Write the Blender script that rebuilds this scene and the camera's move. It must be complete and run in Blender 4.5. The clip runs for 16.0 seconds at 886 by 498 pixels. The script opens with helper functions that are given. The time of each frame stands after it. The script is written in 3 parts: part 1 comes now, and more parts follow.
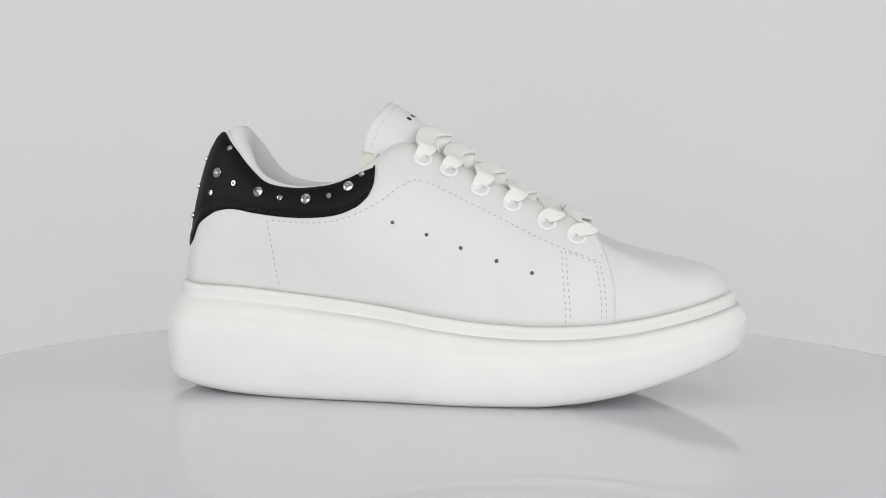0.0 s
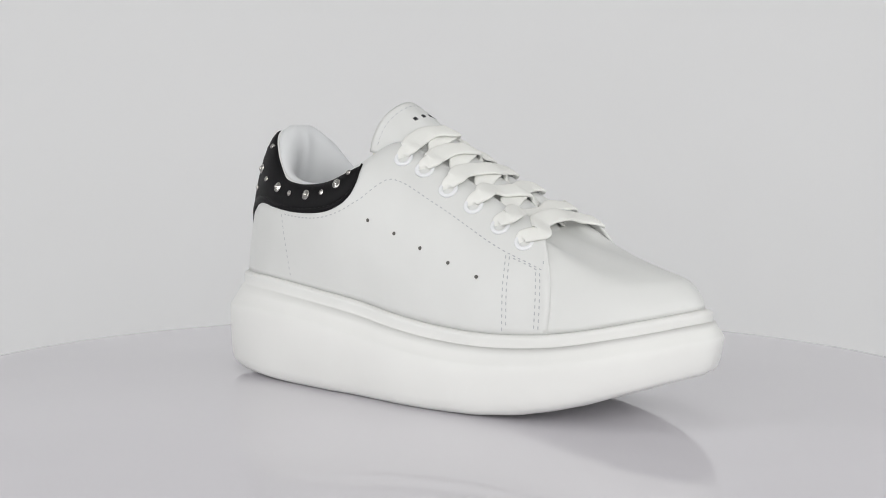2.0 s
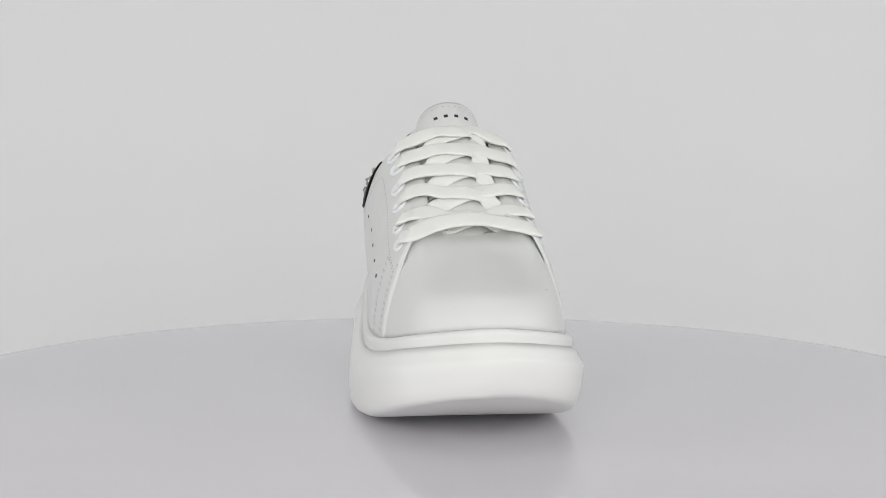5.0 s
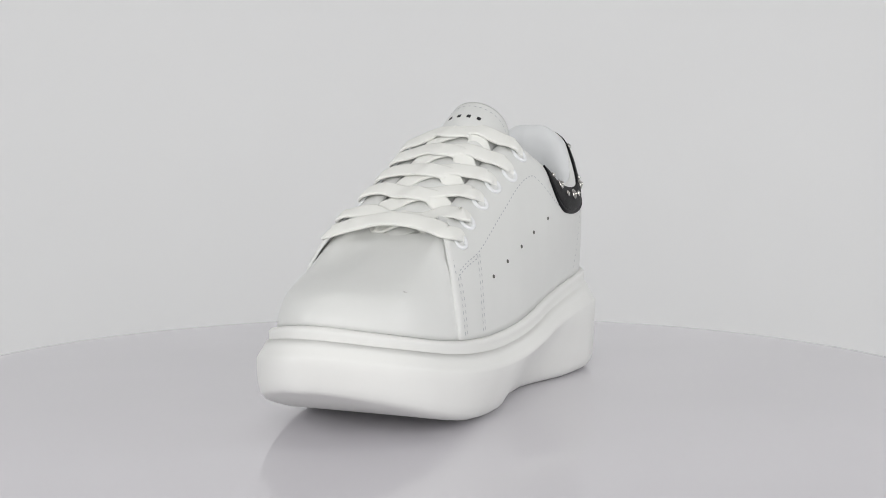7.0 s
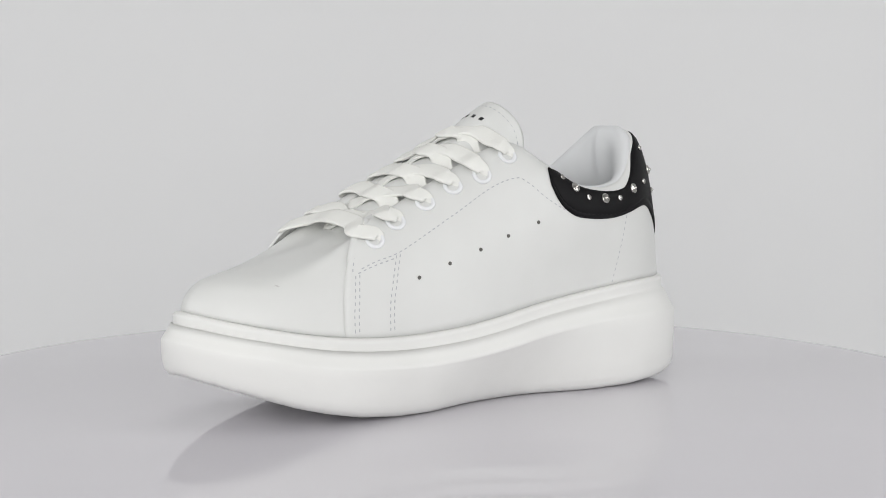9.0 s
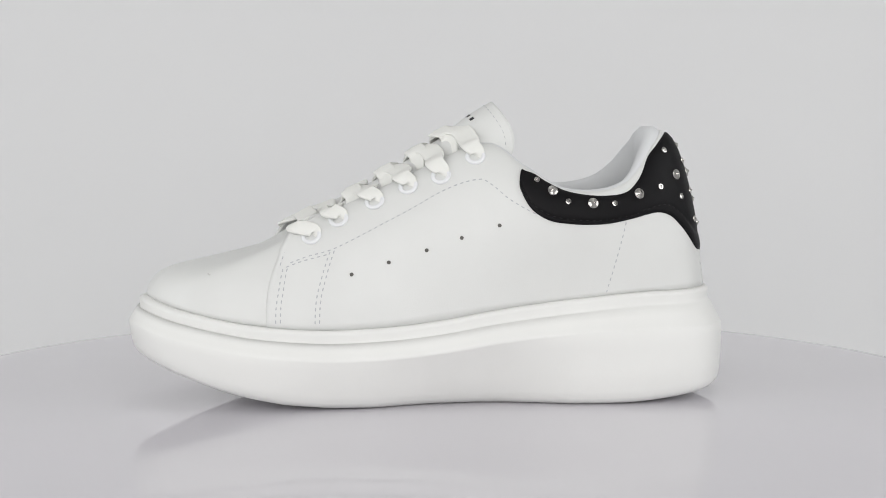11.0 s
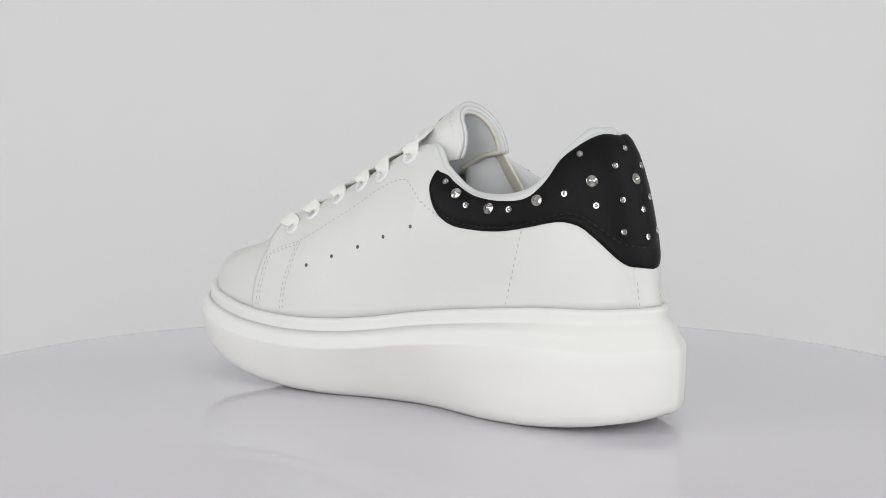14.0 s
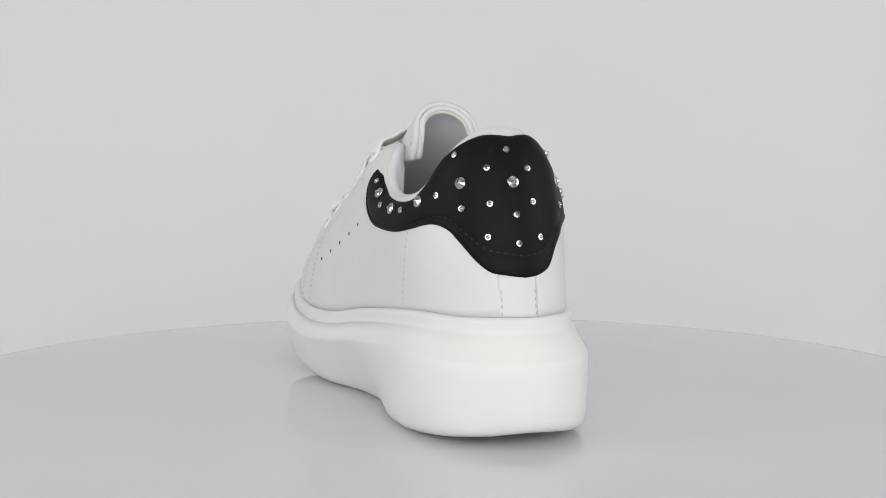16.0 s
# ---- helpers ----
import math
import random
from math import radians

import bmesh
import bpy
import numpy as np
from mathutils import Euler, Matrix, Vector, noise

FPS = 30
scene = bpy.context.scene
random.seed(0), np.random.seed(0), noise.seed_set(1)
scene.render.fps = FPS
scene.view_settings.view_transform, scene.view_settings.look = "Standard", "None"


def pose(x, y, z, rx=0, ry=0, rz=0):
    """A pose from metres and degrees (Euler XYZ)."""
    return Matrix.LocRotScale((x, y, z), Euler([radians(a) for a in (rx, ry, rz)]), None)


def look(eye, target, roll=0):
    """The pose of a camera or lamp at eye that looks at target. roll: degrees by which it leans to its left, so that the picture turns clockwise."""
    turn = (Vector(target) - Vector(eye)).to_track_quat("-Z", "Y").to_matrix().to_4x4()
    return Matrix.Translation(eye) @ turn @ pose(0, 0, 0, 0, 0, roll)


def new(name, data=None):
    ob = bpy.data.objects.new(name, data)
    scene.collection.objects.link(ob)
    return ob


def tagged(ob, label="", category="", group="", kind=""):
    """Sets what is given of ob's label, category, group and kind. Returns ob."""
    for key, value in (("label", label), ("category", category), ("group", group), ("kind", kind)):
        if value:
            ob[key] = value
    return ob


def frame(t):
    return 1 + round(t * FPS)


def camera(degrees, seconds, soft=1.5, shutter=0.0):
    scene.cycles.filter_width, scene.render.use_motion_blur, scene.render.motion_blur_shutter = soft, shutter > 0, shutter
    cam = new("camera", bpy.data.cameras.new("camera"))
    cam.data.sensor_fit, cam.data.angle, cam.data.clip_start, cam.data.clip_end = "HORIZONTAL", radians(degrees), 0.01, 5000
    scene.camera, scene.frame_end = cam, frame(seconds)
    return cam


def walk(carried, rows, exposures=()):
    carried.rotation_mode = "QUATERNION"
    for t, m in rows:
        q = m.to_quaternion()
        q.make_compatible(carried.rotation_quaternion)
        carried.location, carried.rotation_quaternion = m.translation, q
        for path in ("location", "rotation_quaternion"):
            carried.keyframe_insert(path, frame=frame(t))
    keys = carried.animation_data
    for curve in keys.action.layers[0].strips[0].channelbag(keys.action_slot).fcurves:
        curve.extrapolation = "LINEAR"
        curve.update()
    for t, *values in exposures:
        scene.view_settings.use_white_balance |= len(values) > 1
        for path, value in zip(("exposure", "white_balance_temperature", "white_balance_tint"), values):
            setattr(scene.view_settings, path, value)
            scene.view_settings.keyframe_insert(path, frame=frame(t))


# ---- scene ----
cam = camera(33.0, 16.0, soft=0.9)
eye = pose(0, -0.7356, 0.1360, 84.9186, 0, -0.1717)
walk(cam, [(0, eye), (16, eye)])

# ---- light: a white product studio, a soft box overhead, unseen fill in front and beside ----
world = bpy.data.worlds.new("studio_air")
world.use_nodes = True
world.node_tree.nodes["Background"].inputs[0].default_value = (0.9, 0.93, 1.0, 1)
world.node_tree.nodes["Background"].inputs[1].default_value = 0.3
scene.world = world
scene.view_settings.exposure = -0.04


def area(name, eye_at, target, sx, sy, power, colour=(1, 1, 1)):
    data = bpy.data.lights.new(name, "AREA")
    data.shape, data.size, data.size_y, data.energy, data.color = "RECTANGLE", sx, sy, power, colour
    ob = new(name, data)
    ob.matrix_world = look(eye_at, target)
    return ob


area("softbox_top", (0.0, 0.1, 1.9), (0, 0.1, 0), 1.8, 1.6, 3.5, (1.0, 0.99, 0.975))
# unseen fill panels, added to brighten the shoe's walls and lower sole
area("front_fill", (0.0, -1.75, 0.45), (0, 0, 0.06), 2.4, 1.2, 23.0, (1.0, 0.995, 0.985))
area("side_fill", (-1.5, -0.4, 0.55), (0, 0, 0.06), 0.9, 1.0, 7.0, (0.98, 0.99, 1.0))
area("side_fill", (1.5, -0.4, 0.55), (0, 0, 0.06), 0.9, 1.0, 7.0, (0.98, 0.99, 1.0))


# ---- materials ----
def material(name, colour, rough=0.5, metal=0.0, grain=0.0, grain_scale=800.0, stain=0.04, stain_scale=25.0, coat=0.0, spec=0.5):
    m = bpy.data.materials.new(name)
    m.use_nodes = True
    nt = m.node_tree
    b = nt.nodes["Principled BSDF"]
    b.inputs["Roughness"].default_value = rough
    b.inputs["Metallic"].default_value = metal
    b.inputs["Coat Weight"].default_value = coat
    b.inputs["Specular IOR Level"].default_value = spec
    tc = nt.nodes.new("ShaderNodeTexCoord")
    big = nt.nodes.new("ShaderNodeTexNoise")
    big.inputs["Scale"].default_value, big.inputs["Detail"].default_value = stain_scale, 4
    nt.links.new(tc.outputs["Object"], big.inputs["Vector"])
    ramp = nt.nodes.new("ShaderNodeMapRange")
    ramp.inputs[1].default_value, ramp.inputs[2].default_value = 0.3, 0.7
    ramp.inputs[3].default_value, ramp.inputs[4].default_value = 1 - stain, 1
    nt.links.new(big.outputs[0], ramp.inputs[0])
    mul = nt.nodes.new("ShaderNodeVectorMath")
    mul.operation = "SCALE"
    mul.inputs[0].default_value = colour
    nt.links.new(ramp.outputs[0], mul.inputs["Scale"])
    nt.links.new(mul.outputs[0], b.inputs["Base Color"])
    fine = nt.nodes.new("ShaderNodeTexNoise")
    fine.inputs["Scale"].default_value, fine.inputs["Detail"].default_value = grain_scale, 3
    nt.links.new(tc.outputs["Object"], fine.inputs["Vector"])
    if grain:
        bump = nt.nodes.new("ShaderNodeBump")
        bump.inputs["Strength"].default_value, bump.inputs["Distance"].default_value = grain, 0.0004
        nt.links.new(fine.outputs[0], bump.inputs["Height"])
        nt.links.new(bump.outputs[0], b.inputs["Normal"])
    rr = nt.nodes.new("ShaderNodeMapRange")
    rr.inputs[3].default_value, rr.inputs[4].default_value = rough * 0.85, rough * 1.15
    nt.links.new(fine.outputs[0], rr.inputs[0])
    nt.links.new(rr.outputs[0], b.inputs["Roughness"])
    return m


LEATHER = material("white_leather", (0.70, 0.705, 0.69), 0.42, grain=0.12, grain_scale=1500)
RUBBER = material("white_rubber", (0.78, 0.78, 0.76), 0.5, grain=0.05, grain_scale=900)
LINING = material("white_lining", (0.70, 0.71, 0.72), 0.75, grain=0.2, grain_scale=2500)
MESHEDGE = material("cream_knit", (0.74, 0.72, 0.62), 0.85, grain=0.5, grain_scale=3000)
BLACK = material("black_leather", (0.0055, 0.005, 0.006), 0.5, grain=0.2, grain_scale=1800, stain=0.2, spec=0.13)
LACE = material("white_lace", (0.83, 0.83, 0.795), 0.85, grain=0.5, grain_scale=2600)
STEEL = material("polished_steel", (0.52, 0.505, 0.48), 0.09, metal=1.0, stain=0.1)
ENAMEL = material("white_enamel", (0.80, 0.81, 0.825), 0.3, coat=0.3)
# white stitches; the shade of their needle grooves is put into the grey
SHADED_THREAD = material("white_thread_shaded", (0.48, 0.49, 0.51), 0.8)
DARKTHREAD = material("black_thread", (0.004, 0.004, 0.004), 0.7)
VENT_SHADE = material("vent_shade", (0.12, 0.115, 0.105), 0.9)
EYELET_SHADE = material("eyelet_shade", (0.10, 0.10, 0.10), 0.9)
SCUFF = material("grey_scuff", (0.58, 0.57, 0.56), 0.6)
INK = material("black_print", (0.015, 0.015, 0.018), 0.6)
TABLE = material("gloss_white_board", (0.71, 0.69, 0.73), 0.045, stain=0.03, stain_scale=6)
BACKDROP = material("backdrop_paper", (0.78, 0.78, 0.785), 0.9, grain=0.1, grain_scale=300, stain=0.02, stain_scale=3)
WALLPAINT = material("wall_paint", (0.75, 0.75, 0.75), 0.8, stain_scale=2)


# ---- mesh helpers ----
def mesh_from(name, verts, faces, mat, smooth=True):
    me = bpy.data.meshes.new(name)
    me.from_pydata([tuple(v) for v in verts], [], faces)
    me.validate()
    me.materials.append(mat)
    if smooth:
        me.polygons.foreach_set("use_smooth", [True] * len(me.polygons))
    me.update()
    return me


def part(name, me, parent, label=""):
    ob = new(name, me)
    ob.parent = parent
    return tagged(ob, label)


def grid_faces(nu, nv, loop_u=False):
    """Faces of a grid of nu columns and nv rows, vertex index u * nv + v."""
    out = []
    for u in range(nu if loop_u else nu - 1):
        a, b = u * nv, ((u + 1) % nu) * nv
        for v in range(nv - 1):
            out.append((a + v, b + v, b + v + 1, a + v + 1))
    return out


def sheet(verts, nu, nv, thick, normals, loop_u=False):
    """A sheet of given thickness: the grid as its outer face, and a copy set back along the normals."""
    v = np.asarray(verts, float).reshape(-1, 3)
    n = len(v)
    f = grid_faces(nu, nv, loop_u)
    back = v - np.asarray(normals).reshape(-1, 3) * thick
    faces = list(f) + [tuple(i + n for i in reversed(q)) for q in f]
    for u in range(nu if loop_u else nu - 1):
        w = (u + 1) % nu
        a, b = u * nv, w * nv
        faces.append((b, a, a + n, b + n))
        a, b = u * nv + nv - 1, w * nv + nv - 1
        faces.append((a, b, b + n, a + n))
    if not loop_u:
        for v0 in range(nv - 1):
            faces.append((v0, v0 + 1, v0 + 1 + n, v0 + n))
            a = (nu - 1) * nv + v0
            faces.append((a + 1, a, a + n, a + 1 + n))
    return np.vstack([v, back]), faces


# ---- the set ----
def box(name, x0, x1, y0, y1, z0, z1, mat):
    v = [(x, y, z) for x in (x0, x1) for y in (y0, y1) for z in (z0, z1)]
    f = [(0, 1, 3, 2), (4, 6, 7, 5), (0, 4, 5, 1), (2, 3, 7, 6), (0, 2, 6, 4), (1, 5, 7, 3)]
    return tagged(new(name, mesh_from(name, v, f, mat, False)), kind="structure")


FLOOR = -0.60
# unseen room added round the set; its white faces bounce the light back
box("floor", -2.0, 2.0, -2.0, 2.0, FLOOR - 0.1, FLOOR, WALLPAINT)
box("ceiling", -2.0, 2.0, -2.0, 2.0, 2.2, 2.3, WALLPAINT)
box("wall_north", -2.1, 2.1, 2.0, 2.1, FLOOR - 0.1, 2.3, WALLPAINT)
box("wall_south", -2.1, 2.1, -2.1, -2.0, FLOOR - 0.1, 2.3, WALLPAINT)
box("wall_east", 2.0, 2.1, -2.0, 2.0, FLOOR - 0.1, 2.3, WALLPAINT)
box("wall_west", -2.1, -2.0, -2.0, 2.0, FLOOR - 0.1, 2.3, WALLPAINT)


def backdrop():
    """A paper sweep: floor, a curve, and the upright sheet behind the turntable."""
    prof = [(-1.2, FLOOR + 0.004), (0.75, FLOOR + 0.004)]
    for i in range(1, 17):
        a = i / 16 * math.pi / 2
        prof.append((0.75 + 0.35 * math.sin(a), FLOOR + 0.004 + 0.35 * (1 - math.cos(a))))
    prof.append((1.1, 1.9))
    xs = [-1.7 + 3.4 * i / 8 for i in range(9)]
    v = [(x, y, z) for x in xs for y, z in prof]
    nrm = np.tile(np.array([[0, 0, 1.0]] * 2 + [[0, -math.sin(i / 16 * math.pi / 2), math.cos(i / 16 * math.pi / 2)] for i in range(1, 17)] + [[0, -1.0, 0]]), (9, 1))
    vv, ff = sheet(v, 9, len(prof), 0.002, nrm)
    return tagged(new("backdrop", mesh_from("backdrop", vv, ff, BACKDROP)), "seamless light grey paper backdrop behind the turntable", kind="structure")


backdrop()


def lathe(profile, n=96):
    v, f = [], []
    m = len(profile)
    for i in range(n):
        a = 2 * math.pi * i / n
        v += [(r * math.cos(a), r * math.sin(a), z) for r, z in profile]
    for i in range(n):
        a, b = i * m, (i + 1) % n * m
        f += [(a + j, b + j, b + j + 1, a + j + 1) for j in range(m - 1)]
    f.append(tuple(i * m for i in reversed(range(n))))
    f.append(tuple(i * m + m - 1 for i in range(n)))
    return v, f


RIM = 0.2805
turntable = tagged(new("turntable"), "round glossy white display turntable turning slowly under the shoe", "turntable")
v, f = lathe([(RIM - 0.004, -0.022), (RIM - 0.001, -0.020), (RIM, -0.017), (RIM, -0.005), (RIM - 0.0012, -0.0016), (RIM - 0.004, -0.0004), (RIM - 0.01, 0.0)], 192)
platter_mesh = mesh_from("platter", v, f, TABLE)
platter_mesh.polygons[len(platter_mesh.polygons) - 1].use_smooth = False
platter_mesh.polygons[len(platter_mesh.polygons) - 2].use_smooth = False
part("platter", platter_mesh, turntable)
v, f = lathe([(0.20, FLOOR + 0.006), (0.205, FLOOR + 0.012), (0.205, -0.03), (0.20, -0.022)], 96)
part("drive_base", mesh_from("drive_base", v, f, WALLPAINT), turntable, "white round drive base")

# ---- surface of the shoe: toe along +x, ground at z = 0 ----
# stations run from the heel round one side to the toe: feather line, then the collar and throat edge (mm)
FEATHER = {
    -1: [(-129.5, 0, 53.5), (-125.5, 12, 53.5), (-116, 22, 53.2), (-90, 32.3, 53), (-50, 38, 49.5), (-22, 39.5, 46),
         (2, 41.5, 42), (29, 43, 39), (60, 43, 38), (93, 39, 40.5), (123, 27, 46.5), (141.5, 0, 51)],
    1: [(-129.5, 0, 53.5), (-125, 13.5, 53.5), (-114, 24, 53.2), (-89, 33, 53), (-50, 36.5, 49.5), (-22, 38.5, 46),
        (2, 40.5, 42), (29, 41.5, 39), (60, 41, 38), (93, 38, 40.5), (124, 27, 46.5), (141.5, 0, 51)],
}
EDGE = {
    -1: [(-106, 0, 127.8), (-104.5, 9, 127.1), (-97.5, 18.5, 119), (-80, 29.5, 103.5), (-53, 33.5, 101), (-31, 30, 111.5),
         (-14, 20, 122), (12, 17, 111), (36, 17, 99), (54, 17.5, 89.0), (61, 14.5, 84.6), (62, 0, 83.5)],
    1: [(-106, 0, 127.8), (-105, 12, 127.1), (-98, 22.5, 119), (-83, 30.5, 102.5), (-57, 33, 100.5), (-37, 30, 111.5),
        (-20, 20, 122), (7, 17, 111), (31, 17, 99), (50, 17.5, 89.0), (59, 14.5, 84.6), (62, 0, 83.5)],
}
BULGE = [0.5, 0.5, 0.8, 2.5, 4, 3.2, 0.5, -1, -2, -3, -1, 0]
# the low toe: steep at the welt, then a flat slope up to the throat
TOE_V = [0, 0.07, 0.14, 0.24, 0.36, 0.52, 0.68, 0.8, 1]
TOE_RUN = [0, 0.008, 0.033, 0.095, 0.21, 0.40, 0.62, 0.77, 1]
TOE_RISE = [0, 0.11, 0.215, 0.36, 0.455, 0.56, 0.69, 0.79, 1]
LEAN = [0.25, 0.25, 0.3, 0.7, 1, 1, 1, 1, 1, 1, 1, 1]


def spline(knots, s):
    """Catmull-Rom through the knots of one side, mirrored in y past heel and toe; s from 0 to 1."""
    k = np.array(knots, float)
    mir = np.array([1, -1, 1.0])[: k.shape[1]]
    k = np.vstack([k[1] * mir, k, k[-2] * mir])
    u = np.clip(np.asarray(s, float), 0, 1) * (len(knots) - 1)
    i = np.minimum(u.astype(int), len(knots) - 2)
    t = (u - i)[..., None]
    a, b, c, d = k[i], k[i + 1], k[i + 2], k[i + 3]
    return 0.5 * (2 * b + (c - a) * t + (2 * a - 5 * b + 4 * c - d) * t ** 2 + (3 * b - 3 * c + d - a) * t ** 3)


def ease(xs, ys, x):
    """A smooth line through points with even tangents."""
    xs, ys = np.array(xs, float), np.array(ys, float)
    m = np.gradient(ys, xs)
    i = np.clip(np.searchsorted(xs, x, side="right") - 1, 0, len(xs) - 2)
    d = xs[i + 1] - xs[i]
    t = (x - xs[i]) / d
    return (2 * t ** 3 - 3 * t ** 2 + 1) * ys[i] + (t ** 3 - 2 * t ** 2 + t) * d * m[i] + (3 * t ** 2 - 2 * t ** 3) * ys[i + 1] + (t ** 3 - t ** 2) * d * m[i + 1]


def skin(side, s, v):
    """The outer skin of the upper in metres; v = 0 at the feather line, 1 at the collar or throat edge."""
    s, v = np.broadcast_arrays(np.asarray(s, float), np.asarray(v, float))
    f, e = spline(FEATHER[side], s), spline(EDGE[side], s)
    b = np.interp(s * 11, range(12), BULGE)
    k = np.interp(s * 11, range(12), LEAN)
    h = ((1 - k) * v + k * (1 - np.cos(v * math.pi / 2)))[..., None]
    g = np.sin(v * math.pi / 2)
    w = np.clip((s - 0.77) / 0.19, 0, 1)
    w = w * w * (3 - 2 * w)
    h = h * (1 - w[..., None]) + (ease(TOE_V, TOE_RUN, v) * w)[..., None]
    g = g * (1 - w) + ease(TOE_V, TOE_RISE, v) * w
    out = f + (e - f) * h
    out[..., 2] = f[..., 2] + (e[..., 2] - f[..., 2]) * g
    way = f.copy()
    way[..., 2] = 0
    way[..., 0] = np.where(s < 0.25, (f[..., 0] + 90), np.where(s > 0.8, f[..., 0] - 96, 0)) 
    way /= np.linalg.norm(way, axis=-1, keepdims=True) + 1e-9
    out = out + way * (b * np.sin(math.pi * np.clip(v, 0, 1) ** np.interp(s, [0.1, 0.3], [0.7, 1.2])))[..., None]
    out[..., 1] *= side
    return out / 1000


def skin_normal(side, s, v):
    s, v = np.broadcast_arrays(np.asarray(s, float), np.asarray(v, float))
    d = 1e-3
    a = skin(side, np.clip(s + d, 0, 1), v) - skin(side, np.clip(s - d, 0, 1), v)
    b = skin(side, s, np.clip(v + d, 0, 1)) - skin(side, s, np.clip(v - d, 0, 1))
    n = np.cross(a, b) * -side
    return n / (np.linalg.norm(n, axis=-1, keepdims=True) + 1e-12)


def skin_at(side, s, v, lift=0.0):
    return skin(side, s, v) + skin_normal(side, s, v) * np.asarray(lift)[..., None]


# ---- end of surface ----
shoe = tagged(new("sneaker"), "white leather platform sneaker with black studded heel patch", "shoe")


def ring(n):
    """Stations right round the shoe, as (side, s)."""
    half = np.linspace(0, 1, n)
    return [(1, x) for x in half] + [(-1, x) for x in half[-2:0:-1]]


def build_upper():
    rg, nv = ring(120), 34
    vs = np.sin(np.linspace(0, 1, nv) * math.pi / 2) * 0.35 + np.linspace(0, 1, nv) * 0.65
    pts, nrm = [], []
    for side, s in rg:
        pts.append(skin(side, np.full(nv, s), vs))
        nrm.append(skin_normal(side, np.full(nv, s), vs))
    v, f = sheet(pts, len(rg), nv, 0.0014, nrm, True)
    return part("vamp", mesh_from("vamp", v, f, LEATHER), shoe, "smooth white leather toe and inner upper")


build_upper()


# outward offset and height of each row of the sole's wall, from the ground edge up to the feather line
def build_sole():
    rg = ring(110)
    pts = []
    for side, s in rg:
        p = spline(FEATHER[side], np.array([s]))[0]
        q = spline(FEATHER[side], np.array([min(s + 0.004, 1)]))[0] - spline(FEATHER[side], np.array([max(s - 0.004, 0)]))[0]
        nx, ny = -q[1], q[0]
        if s < 0.004:
            nx, ny = -1, 0
        if s > 0.996:
            nx, ny = 1, 0
        ln = math.hypot(nx, ny)
        nx, ny = nx / ln, ny / ln
        x, top = p[0], p[2]
        ground = lambda q: np.interp(q, [-142, -135, -126, -113, -100, -87, -70, 30, 55, 75, 91, 105, 117, 128, 142], [10, 7, 3.8, 2, 1, 0.4, 0, 0, 0.5, 2.4, 5.6, 9.3, 13.4, 17.2, 22.3])
        bot = ground(x)
        if side > 0:
            waist = np.interp(x, [-110, -87, -60, -45, -31, -17, 0, 11, 25, 36, 65, 100], [0, 1, 5, 10, 14.5, 17, 17, 16, 12.5, 9, 6, 2])
        else:
            waist = np.interp(x, [-60, -20, 12, 40, 80], [0, -1, -3, -2.5, 0])
        bevel = np.interp(x, [-130, -60, 60, 140], [17.5, 15, 13, 11.5])
        wall = top - bevel - bot
        toe = 0.15 * min(max((x - 60) / 70, 0), 1)
        low_rows = [(-12, 0.3), (0.5, 0), (3.8, 0.4), (6.1, 1.5), (7.4, 3.4), (8.1, 6.5)]
        round_rows = [(-16, -2.5), (-7, -0.8), (-0.5, 1.6), (4.2, 4.6), (7.2, 8.6), (8.3, 13)]
        rows = [(a[0] + (b[0] - a[0]) * toe, a[1] + (b[1] - a[1]) * toe) for a, b in zip(low_rows, round_rows)]
        flare = (2.4 if side < 0 else 1.6) * math.exp(-((x + 124) / 28) ** 2)
        squash = min(1, wall / 22)
        rows = [(d, z * squash) for d, z in rows]
        full = wall + bevel
        rows += [(8.6, (0.45 + 0.2 * toe) * wall), (8.9, 0.78 * wall), (8.9, wall - 1.0), (8.4, wall), (7.7, wall + 1.2),
                 (6.0, wall + bevel * 0.32), (4.5, wall + bevel * 0.56), (3.75, full - 6.8), (3.5, full - 5.9), (3.42, full - 5.2), (3.45, full - 4.5), (3.5, full - 3.6), (3.5, full - 2.7), (3.7, full - 1.6), (2.9, full - 0.6), (1.7, full - 0.1), (-1.5, full), (-3, full - 2)]
        line = []
        for k, (d, z) in enumerate(rows):
            low = max(0.0, 1 - z / max(wall, 1)) ** 0.8
            d2 = d + flare * min(max((d - 3.8) / 4, 0), 1) - waist * low
            px, py = p[0] + nx * d2, p[1] + ny * d2
            if k == 0:
                px, py = p[0] * 0.5 + min(max(p[0], -100), 112) * 0.5, p[1] * 0.5
            base = ground(px) if k < 3 else bot
            line.append((px / 1000, side * py / 1000, (base + max(z, 0)) / 1000))
        pts.append(line)
    nv = len(pts[0])
    n = len(pts)
    v = [q for line in pts for q in line]
    f = [tuple(reversed(q)) for q in grid_faces(n, nv, True)]
    half = n // 2
    for u in range(half):
        a, b, c, d = u, u + 1, (n - u - 1) % n, (n - u) % n
        for k, order in ((0, 1), (nv - 1, 0)):
            q = [a * nv + k, b * nv + k, c * nv + k, d * nv + k]
            q = list(dict.fromkeys(q))
            if len(q) > 2:
                f.append(tuple(q if order else reversed(q)))
    return part("sole", mesh_from("sole", v, f, RUBBER), shoe, "thick white rubber platform sole")


build_sole()


